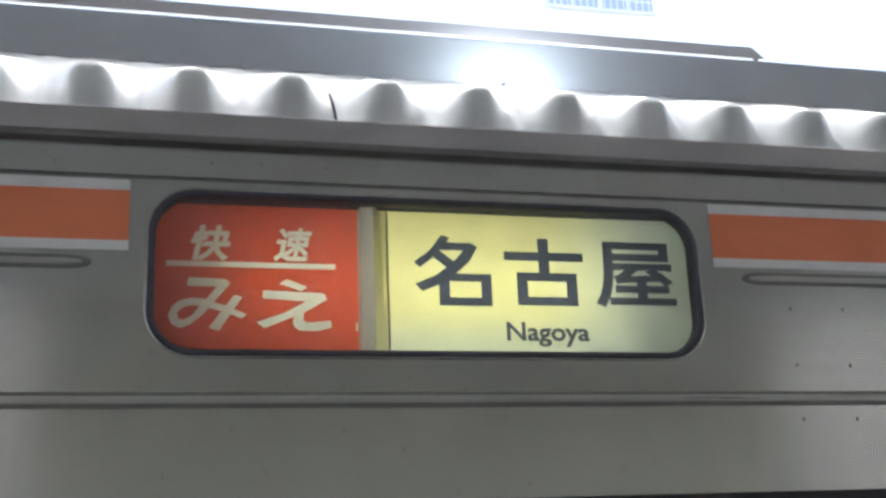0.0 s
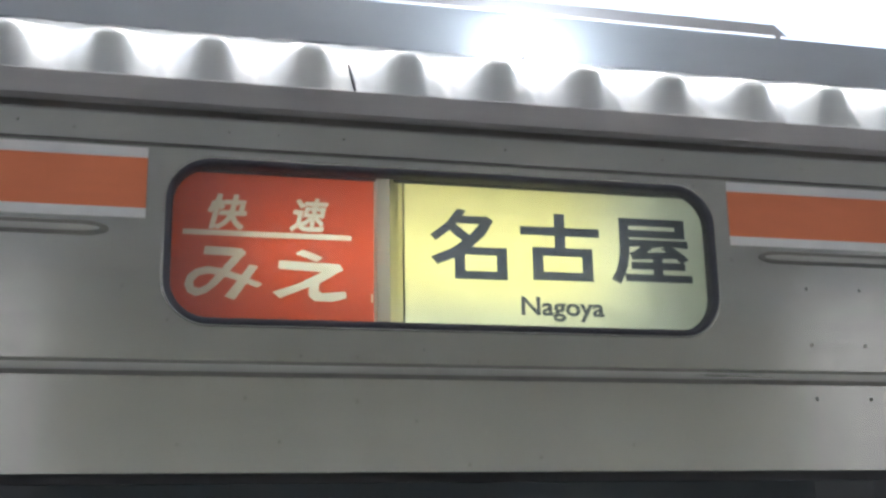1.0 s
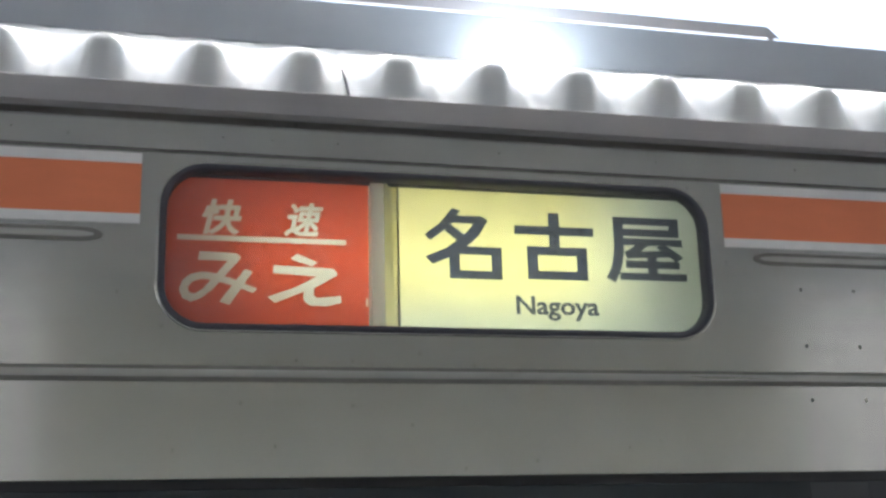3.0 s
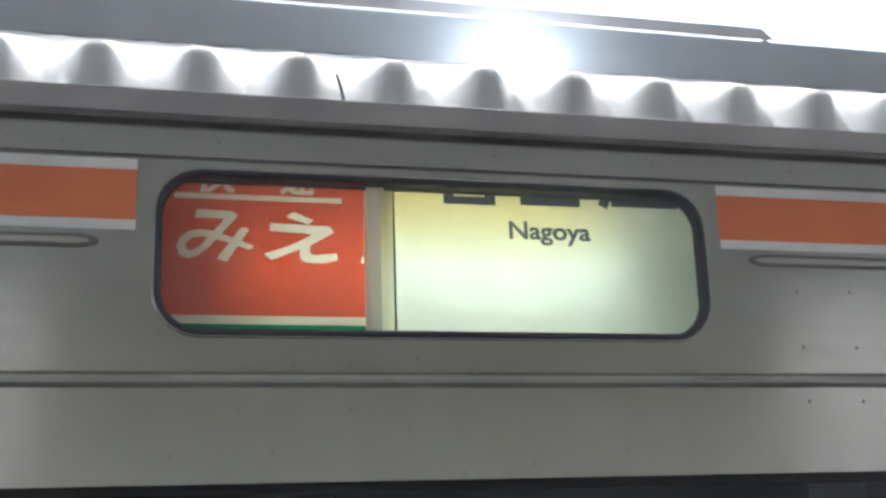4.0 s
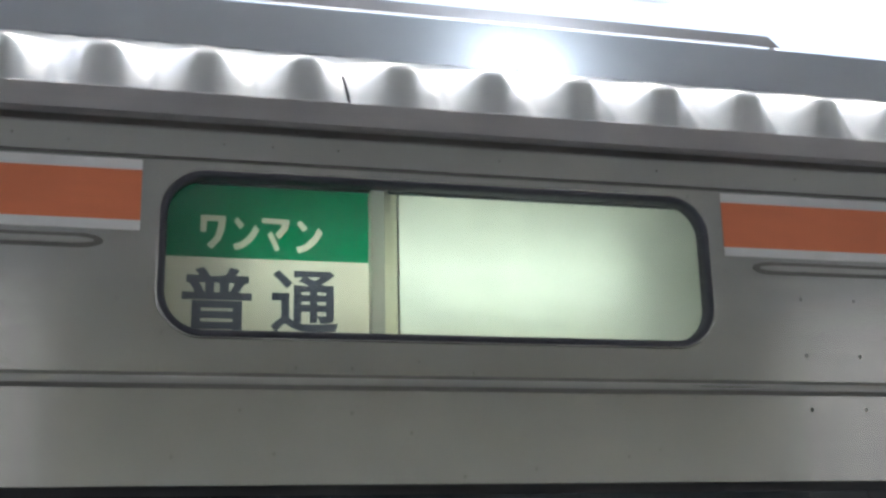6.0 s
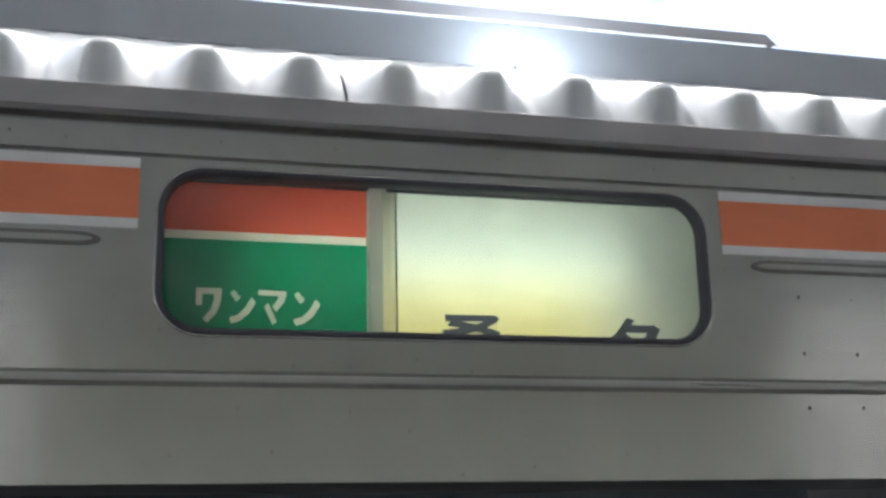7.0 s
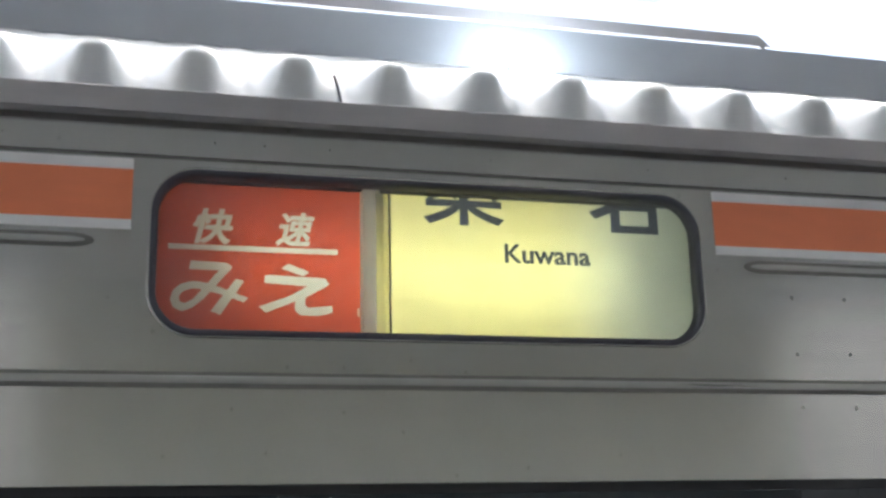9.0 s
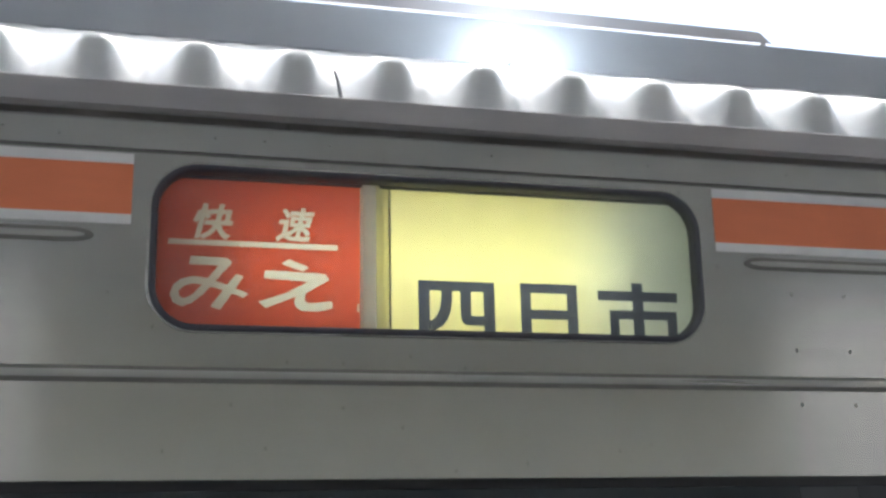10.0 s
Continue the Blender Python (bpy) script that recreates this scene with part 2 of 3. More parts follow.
# ---------------------------------------------------------------- far building
def far_building():
    t = thing("apartment_building", "white rendered building with barred windows", "building", at=(0, 41, 0))
    part("wall", boxed(-8, 34, 0, 10, -1.08, 27.6), RENDER_WHITE, t)
    part("roof", boxed(-8.3, 34.3, -0.3, 10.3, 27.6, 27.9), RENDER_WHITE, t)
    for wx, wz in ((1.6, 24.3), (15.95, 25.0), (18.55, 25.0)):
        w = part("window", boxed(wx, wx + 2.4, -0.05, -0.004, wz, wz + 1.5), HOUSE_GLASS, t)
        bm = bmesh.new()
        for a, b, c, d in ((-0.06, 2.46, -0.07, 0.0), (-0.06, 2.46, 1.5, 1.57), (-0.06, 0.0, 0.0, 1.5), (2.4, 2.46, 0.0, 1.5), (1.17, 1.23, 0.0, 1.5)):
            box(bm, wx + a, wx + b, -0.09, -0.052, wz + c, wz + d)
        part("frame", bm, FRAME_WHITE, w)
        bm = bmesh.new()
        for k in range(9):
            box(bm, wx + 0.3 * k, wx + 0.3 * k + 0.03, -0.3, -0.27, wz - 0.1, wz + 0.9)
        for k in (-0.1, 0.4, 0.9):
            box(bm, wx - 0.05, wx + 2.45, -0.3, -0.26, wz + k, wz + k + 0.04)
        box(bm, wx - 0.05, wx, -0.3, -0.05, wz + 0.85, wz + 0.9)
        box(bm, wx + 2.4, wx + 2.45, -0.3, -0.05, wz + 0.85, wz + 0.9)
        part("railing", bm, FRAME_WHITE, w)


far_building()

# ---------------------------------------------------------------- railway car
CAR0, CAR1 = -9.0, 11.0        # ends of the car along x
WIDE = 2.8
SX0, SX1, SZ0, SZ1 = -0.4046, 0.4040, 1.9585, 2.1905    # opening of the destination sign
SR = 0.062
BEAD, BEAD0 = 0.1425, -0.634   # pitch of the roof's beads, and one of them


def plate_with_hole(x0, x1, z0, z1, outline, y_front, y_back):
    """A sheet with an opening right through it."""
    outer = [(x0, z0), (x1, z0), (x1, z1), (x0, z1)]
    pts = [Vector(p) for p in outer + outline]
    n = len(outline)
    edges = [(i, (i + 1) % 4) for i in range(4)] + [(4 + i, 4 + (i + 1) % n) for i in range(n)]
    vs, _, fs, *_ = geometry.delaunay_2d_cdt(pts, edges, [], 1, 1e-6)
    cx, cz = (SX0 + SX1) / 2, (SZ0 + SZ1) / 2
    bm = bmesh.new()
    front = [bm.verts.new((v.x, y_front, v.y)) for v in vs]
    back = [bm.verts.new((v.x, y_back, v.y)) for v in vs]

    def inside(c):
        odd = False
        for i in range(n):
            (xa, za), (xb, zb) = outline[i], outline[(i + 1) % n]
            if (za > c.y) != (zb > c.y) and c.x < xa + (c.y - za) / (zb - za) * (xb - xa):
                odd = not odd
        return odd

    count = {}
    for f in fs:
        c = sum((vs[i] for i in f), Vector((0, 0))) / len(f)
        if inside(c):
            continue
        bm.faces.new([front[i] for i in f])
        bm.faces.new([back[i] for i in reversed(f)])
        for i in range(len(f)):
            e = tuple(sorted((f[i], f[(i + 1) % len(f)])))
            count[e] = count.get(e, 0) + 1
    for (a, b), k in count.items():
        if k == 1:
            bm.faces.new((front[a], front[b], back[b], back[a]))
    return bm


def bead_profile(z, half, depth, n=8):
    """Half-round swage on the side sheet."""
    return [(-depth * math.sin(math.pi * i / n) - 0.0005, z - half * math.cos(math.pi * i / n)) for i in range(n + 1)]


def short_bead(bm, x0, x1, z, half, depth, round_left, round_right):
    """A swage whose end runs out in a rounded nose."""
    steps = [x0 + (x1 - x0) * i / 40 for i in range(41)]
    if round_right:
        steps = [x for x in steps if x < x1 - 0.035] + [x1 - 0.034 + 0.034 * i / 16 for i in range(1, 17)]
    if round_left:
        steps = [x0 + 0.034 * i / 16 for i in range(16)] + [x for x in steps if x > x0 + 0.033]
    rings = []
    for x in steps:
        k = 1.0
        if round_right:
            k = min(k, math.sqrt(max(0, 1 - max(0, (x - (x1 - 0.030)) / 0.030) ** 1.7)))
        if round_left:
            k = min(k, math.sqrt(max(0, 1 - max(0, ((x0 + 0.030) - x) / 0.030) ** 1.7)))
        k = max(k, 0.02)
        rings.append([bm.verts.new((x, -depth * k * math.sin(math.pi * i / 8) - 0.0005, z - half * k * math.cos(math.pi * i / 8))) for i in range(9)])
    for a, b in zip(rings, rings[1:]):
        for i in range(8):
            bm.faces.new((a[i], a[i + 1], b[i + 1], b[i]))


def along(points, k):
    """The place at the share k of a polyline's length."""
    d = [math.dist(p, q) for p, q in zip(points, points[1:])]
    left = k * sum(d)
    for p, q, e in zip(points, points[1:], d):
        if left <= e:
            break
        left -= e
    f = min(1, left / e)
    return p[0] + (q[0] - p[0]) * f, p[1] + (q[1] - p[1]) * f


def arc(cy, cz, r, a0, a1, n=10):
    return [(cy - r * math.cos(radians(a0 + (a1 - a0) * i / n)), cz + r * math.sin(radians(a0 + (a1 - a0) * i / n))) for i in range(n + 1)]


DUCT_Y = 0.32


def bowed(y0, z0, y1, z1, a0, a1, n=24):
    """A line from one point to another, whose slope eases from a0 to a1 degrees."""
    pts = [(0.0, 0.0)]
    for i in range(n):
        a = radians(a0 + (a1 - a0) * (i + 0.5) / n)
        pts.append((pts[-1][0] + math.cos(a), pts[-1][1] + math.sin(a)))
    return [(y0 + y * (y1 - y0) / pts[-1][0], z0 + z * (z1 - z0) / pts[-1][1]) for y, z in pts]


VALLEY = bowed(0.010, 2.262, DUCT_Y + 0.01, 2.522, 72, 25)
RIDGE = [(0.008, 2.262)] + [(0.012, 2.3660)] + arc(0.026, 2.3690, 0.014, 0, 66, 10) + [(0.26, 2.487), (DUCT_Y - 0.002, 2.5222), (DUCT_Y + 0.01, 2.527)]


def roof_point(x, a):
    """The corrugated roof edge: a from 0 (upright, at the gutter) to 1 (under the duct)."""
    u = (x - BEAD0) / BEAD
    u = abs(u - round(u)) * 2                      # 0 on a bead, 1 in a valley
    k = min(1, max(0, (u - 0.06) / 0.94))
    h = 1 - (k * k * (3 - 2 * k)) ** 1.2
    (y0, z0), (y1, z1) = along(VALLEY, a), along(RIDGE, a)
    return y0 + (y1 - y0) * h, z0 + (z1 - z0) * h


def train():
    t = thing("railway_car", "stainless steel railway car with an orange band", "train")
    hole = rounded(SX0 + 0.004, SX1 - 0.004, SZ0 + 0.004, SZ1 - 0.004, SR - 0.004)
    side = part("side_panel", plate_with_hole(-2.6, 2.8, 1.764, 2.2035, hole, 0.0, 0.004), STEEL, t, "brushed stainless side sheet with swages")
    part("side_panel", boxed(CAR0, -2.602, 0, 0.004, 1.764, 2.2035), STEEL, t)
    part("side_panel", boxed(2.802, CAR1, 0, 0.004, 1.764, 2.2035), STEEL, t)
    part("lower_panel", boxed(CAR0, CAR1, 0, 0.004, -0.1, 0.82), STEEL, t)
    # window band: black surround and dark panes
    part("window_surround", boxed(CAR0, CAR1, 0.003, 0.012, 0.822, 1.762), BLACK_PAINT, t, "black window surround")
    for i in range(-4, 6):
        w = part("window", boxed(i * 1.9 - 0.90, i * 1.9 + 0.90, 0.0, 0.0028, 0.87, 1.7505, bevel=0.001), DARK_GLASS, t, "dark tinted window")
        if i == 0:
            # Pale patch painted on the glass for a reflection in it.
            part("pane_reflection", boxed(0.533, 0.628, -0.0008, -0.0002, 1.690, 1.7485), PANE_REFLECTION, w, "pale grey patch painted as a reflection")
    # upper rail above the joint, a touch proud
    part("upper_rail", extruded([(0.004, 2.2037), (0.0012, 2.2037), (0.0012, 2.2062), (-0.0034, 2.2062), (-0.004, 2.2068), (-0.004, 2.262), (0.004, 2.262)], CAR0, CAR1), STEEL, t)
    for x in (-1.18, -0.92, -0.60, -0.3224, -0.2545, -0.1627, 0.0764, 0.3251, 0.56, 0.81, 1.07):
        bm = bmesh.new()
        bmesh.ops.create_uvsphere(bm, u_segments=10, v_segments=6, radius=0.0016, matrix=pose(x, -0.004, 2.2285) @ Matrix.Diagonal((1, 0.5, 1, 1)))
        part("rivet", bm, SHADE_JOINT, t, smooth=True)
    # two columns of spot welds on the side sheet
    for x in (0.551, 0.642):
        for z in (2.037, 1.950, 1.8685):
            bm = bmesh.new()
            bmesh.ops.create_uvsphere(bm, u_segments=12, v_segments=6, radius=0.0026, matrix=pose(x, 0, z) @ Matrix.Diagonal((1, 0.25, 1.25, 1)))
            part("spot_weld", bm, WELD, t, smooth=True)
    # swages
    part("swage", extruded(bead_profile(1.9005, 0.0058, 0.0017), -2.6, 2.8, closed=False), SWAGE, t, smooth=True)
    bm = bmesh.new()
    short_bead(bm, -2.6, -0.485, 2.0840, 0.0050, 0.0020, False, True)
    part("swage", bm, SWAGE, t, smooth=True)
    bm = bmesh.new()
    short_bead(bm, 0.483, 2.8, 2.0840, 0.0050, 0.0020, True, False)
    part("swage", bm, SWAGE, t, smooth=True)
    # Dark strips drawn along the swages for the shade at their edges.
    part("shade_joint_line", extruded(bead_profile(1.8998, 0.0108, 0.0009), -2.6, 2.8, closed=False), SHADE_JOINT, t, "dark strip drawn as shade along the swage")
    for x0, x1, a, b in ((-2.6, -0.4760, False, True), (0.4745, 2.8, True, False)):
        bm = bmesh.new()
        short_bead(bm, x0, x1, 2.0837, 0.0098, 0.0010, a, b)
        part("shade_joint_line", bm, SHADE_JOINT, t, "dark strip drawn as shade along the swage")
    part("shade_joint_line", boxed(CAR0, CAR1, -0.0022, 0.0010, 2.2037, 2.2062), SHADE_JOINT, t, "dark joint line")
    # orange band with white edges
    for x0, x1 in ((-2.6, -0.430), (0.430, 2.8)):
        b = part("band", boxed(x0, x1, -0.0012, 0.0, 2.1145, 2.1850), ORANGE, t, "orange band")
        part("band_edge", boxed(x0, x1, -0.0016, 0.0, 2.1852, 2.2000), WHITE_TAPE, b, "white band edge")
        part("band_edge", boxed(x0, x1, -0.0016, 0.0, 2.1005, 2.1143), WHITE_TAPE, b, "white band edge")
    # rain gutter
    part("gutter", extruded([(0.0, 2.2600), (-0.018, 2.2535), (-0.026, 2.2535), (-0.030, 2.2580), (-0.030, 2.2920), (-0.0288, 2.2932),
                             (-0.0260, 2.2932), (-0.0255, 2.2790), (0.0, 2.2760), (0.010, 2.2740)], CAR0, CAR1), ALU, t, "aluminium rain gutter")
    # corrugated shoulder and roof
    bm = bmesh.new()
    xs = [-2.6 + 5.4 * i / 900 for i in range(901)]
    levels = [(k / 40) ** 1.3 for k in range(41)]
    rows = [[bm.verts.new((x, *roof_point(x, a))) for a in levels] for x in xs]
    for p, q in zip(rows, rows[1:]):
        for i in range(40):
            bm.faces.new((p[i], p[i + 1], q[i + 1], q[i]))
    roof = part("roof_shoulder", bm, STEEL_ROOF, t, "corrugated stainless roof edge", smooth=True)
    y1, z1 = roof_point(BEAD0 + BEAD / 2, 1.0)
    part("roof", extruded([(y1, z1 - 0.004), (WIDE / 2, z1 + 0.03), (WIDE - y1, z1), (WIDE - 0.01, 2.30), (WIDE - 0.02, 2.28), (WIDE - y1, z1 - 0.02), (WIDE / 2, z1 + 0.01), (y1, z1 - 0.02)], CAR0, CAR1), STEEL_ROOF, t)
    for x0, x1 in ((CAR0, -2.602), (2.802, CAR1)):
        prof = [roof_point(BEAD0 + BEAD / 2, k / 20) for k in range(21)]
        part("roof_shoulder", extruded(prof, x0, x1, closed=False), STEEL_ROOF, t)
    # lap seam between two roof sheets
    bm = bmesh.new()
    sx = -0.138
    a_ = [(0.06 + 0.30 * i / 24) for i in range(25)]
    ring = []
    for a in a_:
        y, z = roof_point(sx, a)
        x = sx - 0.012 * (a - 0.06) ** 1.5
        ring.append([bm.verts.new((x - 0.0012, y, z)), bm.verts.new((x - 0.0012, y - 0.003, z + 0.002)), bm.verts.new((x + 0.0012, y - 0.003, z + 0.002)), bm.verts.new((x + 0.0012, y, z))])
    for p, q in zip(ring, ring[1:]):
        for i in range(3):
            bm.faces.new((p[i], p[i + 1], q[i + 1], q[i]))
    part("lap_seam", bm, RUBBER, roof, "dark lap seam")
    # long duct on the roof, with a thin rail over it that ends in a chamfer
    d = part("roof_duct", boxed(CAR0 + 1, CAR1 - 1, DUCT_Y, DUCT_Y + 0.30, 2.5215, 2.6125, bevel=0.003), CANOPY, t, "grey painted roof duct")
    bm = bmesh.new()
    prof = ((CAR0 + 1, 2.6166), (0.762, 2.6166), (0.736, 2.6395), (CAR0 + 1, 2.6395))
    fr = [bm.verts.new((x, DUCT_Y, z)) for x, z in prof]
    bk = [bm.verts.new((x, DUCT_Y + 0.006, z)) for x, z in prof]
    bm.faces.new(fr)
    bm.faces.new(bk)
    for i in range(4):
        bm.faces.new((fr[i], fr[(i + 1) % 4], bk[(i + 1) % 4], bk[i]))
    rail = part("duct_rail", bm, CANOPY_EDGE, d, "thin grey rail over the duct")
    for k in range(6):
        x = 0.742 - 1.8 * k
        part("foot", boxed(x - 0.006, x + 0.006, DUCT_Y + 0.0002, DUCT_Y + 0.0056, 2.6120, 2.6168), CANOPY_EDGE, d)
    # inner lining, far side, ends and underframe close the car
    part("lining", boxed(CAR0 + 0.1, CAR1 - 0.1, 0.19, 0.21, -0.1, 2.27), UNDER, t)
    part("lining", boxed(CAR0 + 0.1, CAR1 - 0.1, 0.014, 0.19, 1.80, 1.815), UNDER, t)
    part("far_side", boxed(CAR0, CAR1, WIDE - 0.004, WIDE, -0.1, 2.35), STEEL, t)
    for x in (CAR0, CAR1 - 0.01):
        part("end_wall", boxed(x, x + 0.01, 0.004, WIDE - 0.004, -0.1, 2.36), STEEL, t)
    part("underframe", boxed(CAR0, CAR1, 0.05, WIDE - 0.05, -0.35, -0.11), UNDER, t)
    for bx in (CAR0 + 3, CAR1 - 3):
        for dx in (-1.05, 1.05):
            for y in (0.75, WIDE - 0.85):
                part("wheel", cylinder(bmesh.new(), (bx + dx, y, -0.65), (bx + dx, y + 0.12, -0.65), 0.43, 32), UNDER, t)
        part("bogie", boxed(bx - 1.5, bx + 1.5, 0.5, WIDE - 0.5, -0.75, -0.36), UNDER, t)
    return t


train()
for ry in (0.82, 1.90):
    tagged(part("rail", boxed(-40, 40, ry - 0.035, ry + 0.035, -1.08, -1.0801 + 0.002), UNDER), "steel running rail under the car", "rail")


# Glowing ball added for the sun's glint, placed to fit the camera's view.
GLINT_X, GLINT_Y, GLINT_Z = 0.224, 0.212, 2.4690


def roof_glint():
    t = thing("roof_glint", "glowing white ball, added as sun glint, between two roof beads", "lamp", at=(GLINT_X, GLINT_Y, GLINT_Z))
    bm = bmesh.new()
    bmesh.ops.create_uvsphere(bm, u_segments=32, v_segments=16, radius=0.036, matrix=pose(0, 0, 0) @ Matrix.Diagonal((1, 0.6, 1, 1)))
    part("glint_ball", bm, GLINT_GLOW, t, "glowing ball for the sun glint", smooth=True)
    part("glint_stem", cylinder(bmesh.new(), (0, 0.015, 0.0), (0, DUCT_Y - GLINT_Y, 0.050), 0.012, 20), CANOPY_EDGE, t)


roof_glint()

# ---------------------------------------------------------------- destination sign
FILM_Y = 0.045


def divider_sheet():
    """A folded plastic channel, open to the back."""
    fold = [(-0.1118, 0.040), (-0.1118, 0.0195), (-0.1108, 0.0182), (-0.0930, 0.0182), (-0.0922, 0.0190)]
    bm = bmesh.new()
    lo, hi = ([bm.verts.new((x, y, z)) for x, y in fold] for z in (1.935, 2.215))
    for i in range(4):
        bm.faces.new((lo[i], lo[i + 1], hi[i + 1], hi[i]))
    return bm


def destination_sign():
    t = thing("destination_sign", "lit roll-film destination sign behind a black rubber gasket", "sign")
    o = lambda k: rounded(SX0 + k, SX1 - k, SZ0 + k, SZ1 - k, SR - k)
    g = lofted([(o(0.0), 0.0), (o(0.0006), -0.0026), (o(0.003), -0.0042), (o(0.0065), -0.0040), (o(0.0090), -0.0020), (o(0.0098), 0.004),
                (o(0.0100), 0.012), (o(0.0100), 0.019)])
    part("flange", lofted([(o(-0.0030), -0.0003), (o(-0.0022), -0.0016), (o(-0.0008), -0.0018), (o(0.0006), -0.0012)]), STEEL, t, "thin metal flange", smooth=True)
    part("gasket", g, RUBBER, t, "black rubber gasket", smooth=True)
    bm = bmesh.new()
    bm.faces.new([bm.verts.new((x, 0.008, z)) for x, z in o(0.0095)])
    pane = part("pane", bm, PANE, t, "clear glass pane")
    pane.visible_shadow = False
    # Dark strip put in for the soft shade below the gasket's top.
    part("top_shade_strip", boxed(SX0 + 0.012, SX1 - 0.012, 0.022, 0.026, SZ1 - 0.0128, SZ1 + 0.01, bevel=0.001), RUBBER, t)
    # divider between the two films, with a bright rounded trim
    d = part("divider", divider_sheet(), DIVIDER, t, "grey painted divider")
    trim = [(-0.0922 + 0.0240 * k / 10 + 0.0025 * math.sin(math.pi * k / 10), 0.0190 + 0.0235 * k / 10 - 0.0025 * math.sin(math.pi * k / 10)) for k in range(11)]
    bm = bmesh.new()
    lo = [bm.verts.new((x, y, 1.935)) for x, y in trim]
    hi = [bm.verts.new((x, y, 2.215)) for x, y in trim]
    for i in range(10):
        bm.faces.new((lo[i], lo[i + 1], hi[i + 1], hi[i]))
    part("trim", bm, DIVIDER_TRIM, d, "polished metal trim", smooth=True)
    # Thin dark strip drawn for the shadow between trim and film.
    part("trim_shadow", boxed(-0.0690, -0.0664, 0.0405, 0.0435, 1.935, 2.215, bevel=0.0005), SHADE_JOINT, d, "dark strip drawn as shadow beside the trim")
    # lamp box
    bm = bmesh.new()
    box(bm, SX0 - 0.03, SX1 + 0.03, 0.150, 0.154, 1.885, 2.262)
    box(bm, SX0 - 0.034, SX0 - 0.03, 0.008, 0.154, 1.885, 2.262)
    box(bm, SX1 + 0.03, SX1 + 0.034, 0.008, 0.154, 1.885, 2.262)
    box(bm, SX0 - 0.03, SX1 + 0.03, 0.008, 0.150, 1.880, 1.884)
    box(bm, SX0 - 0.03, SX1 + 0.03, 0.008, 0.150, 2.258, 2.262)
    part("lamp_box", bm, HOUSING, t)
    tube = part("lamp_tube", cylinder(bmesh.new(), (-0.29, 0.110, 2.068), (0.29, 0.110, 2.068), 0.0125, 24), TUBE, t, "lit fluorescent tube")
    for x in (-0.3055, 0.2905):
        part("tube_cap", cylinder(bmesh.new(), (x, 0.110, 2.068), (x + 0.015, 0.110, 2.068), 0.014, 20), CAP_METAL, tube)
    for z in (2.225, 1.925):
        part("roller", cylinder(bmesh.new(), (SX0, FILM_Y + 0.031, z), (SX1, FILM_Y + 0.031, z), 0.020, 20), CAP_METAL, t)


destination_sign()


# ---------------------------------------------------------------- roll films
def glyph(ch, bold, shear=0.0):
    """The outlines of a text, thickened by bold: points and directed edges with the ink on their left."""
    c = bpy.data.curves.new("glyph", "FONT")
    c.body, c.shear, c.resolution_u = ch, shear, 5
    ob = new("glyph", c)
    bpy.context.view_layer.update()
    dg = bpy.context.evaluated_depsgraph_get()
    me = bpy.data.meshes.new_from_object(ob.evaluated_get(dg), depsgraph=dg)
    key, at = {}, []
    for v in me.vertices:
        at.append(key.setdefault((round(v.co.x, 5), round(v.co.y, 5)), len(key)))
    ways = set()
    for p in me.polygons:
        f = [at[i] for i in p.vertices]
        ways |= {(i, j) for i, j in zip(f, f[1:] + f[:1]) if i != j}
    bpy.data.objects.remove(ob)
    bpy.data.curves.remove(c)
    bpy.data.meshes.remove(me)
    edges = sorted(e for e in ways if (e[1], e[0]) not in ways)
    pts = [Vector(k) for k in key]
    after, before = {i: j for i, j in edges}, {j: i for i, j in edges}
    moved = {}
    for i in after:
        d0, d1 = (pts[i] - pts[before[i]]).normalized(), (pts[after[i]] - pts[i]).normalized()
        n0, n1 = Vector((d0.y, -d0.x)), Vector((d1.y, -d1.x))
        moved[i] = pts[i] + (n0 + n1) / max(0.5, 1 + n0.dot(n1)) * bold
    order = sorted(moved)
    where = {k: j for j, k in enumerate(order)}
    return [tuple(moved[k]) for k in order], [(where[i], where[j]) for i, j in edges]


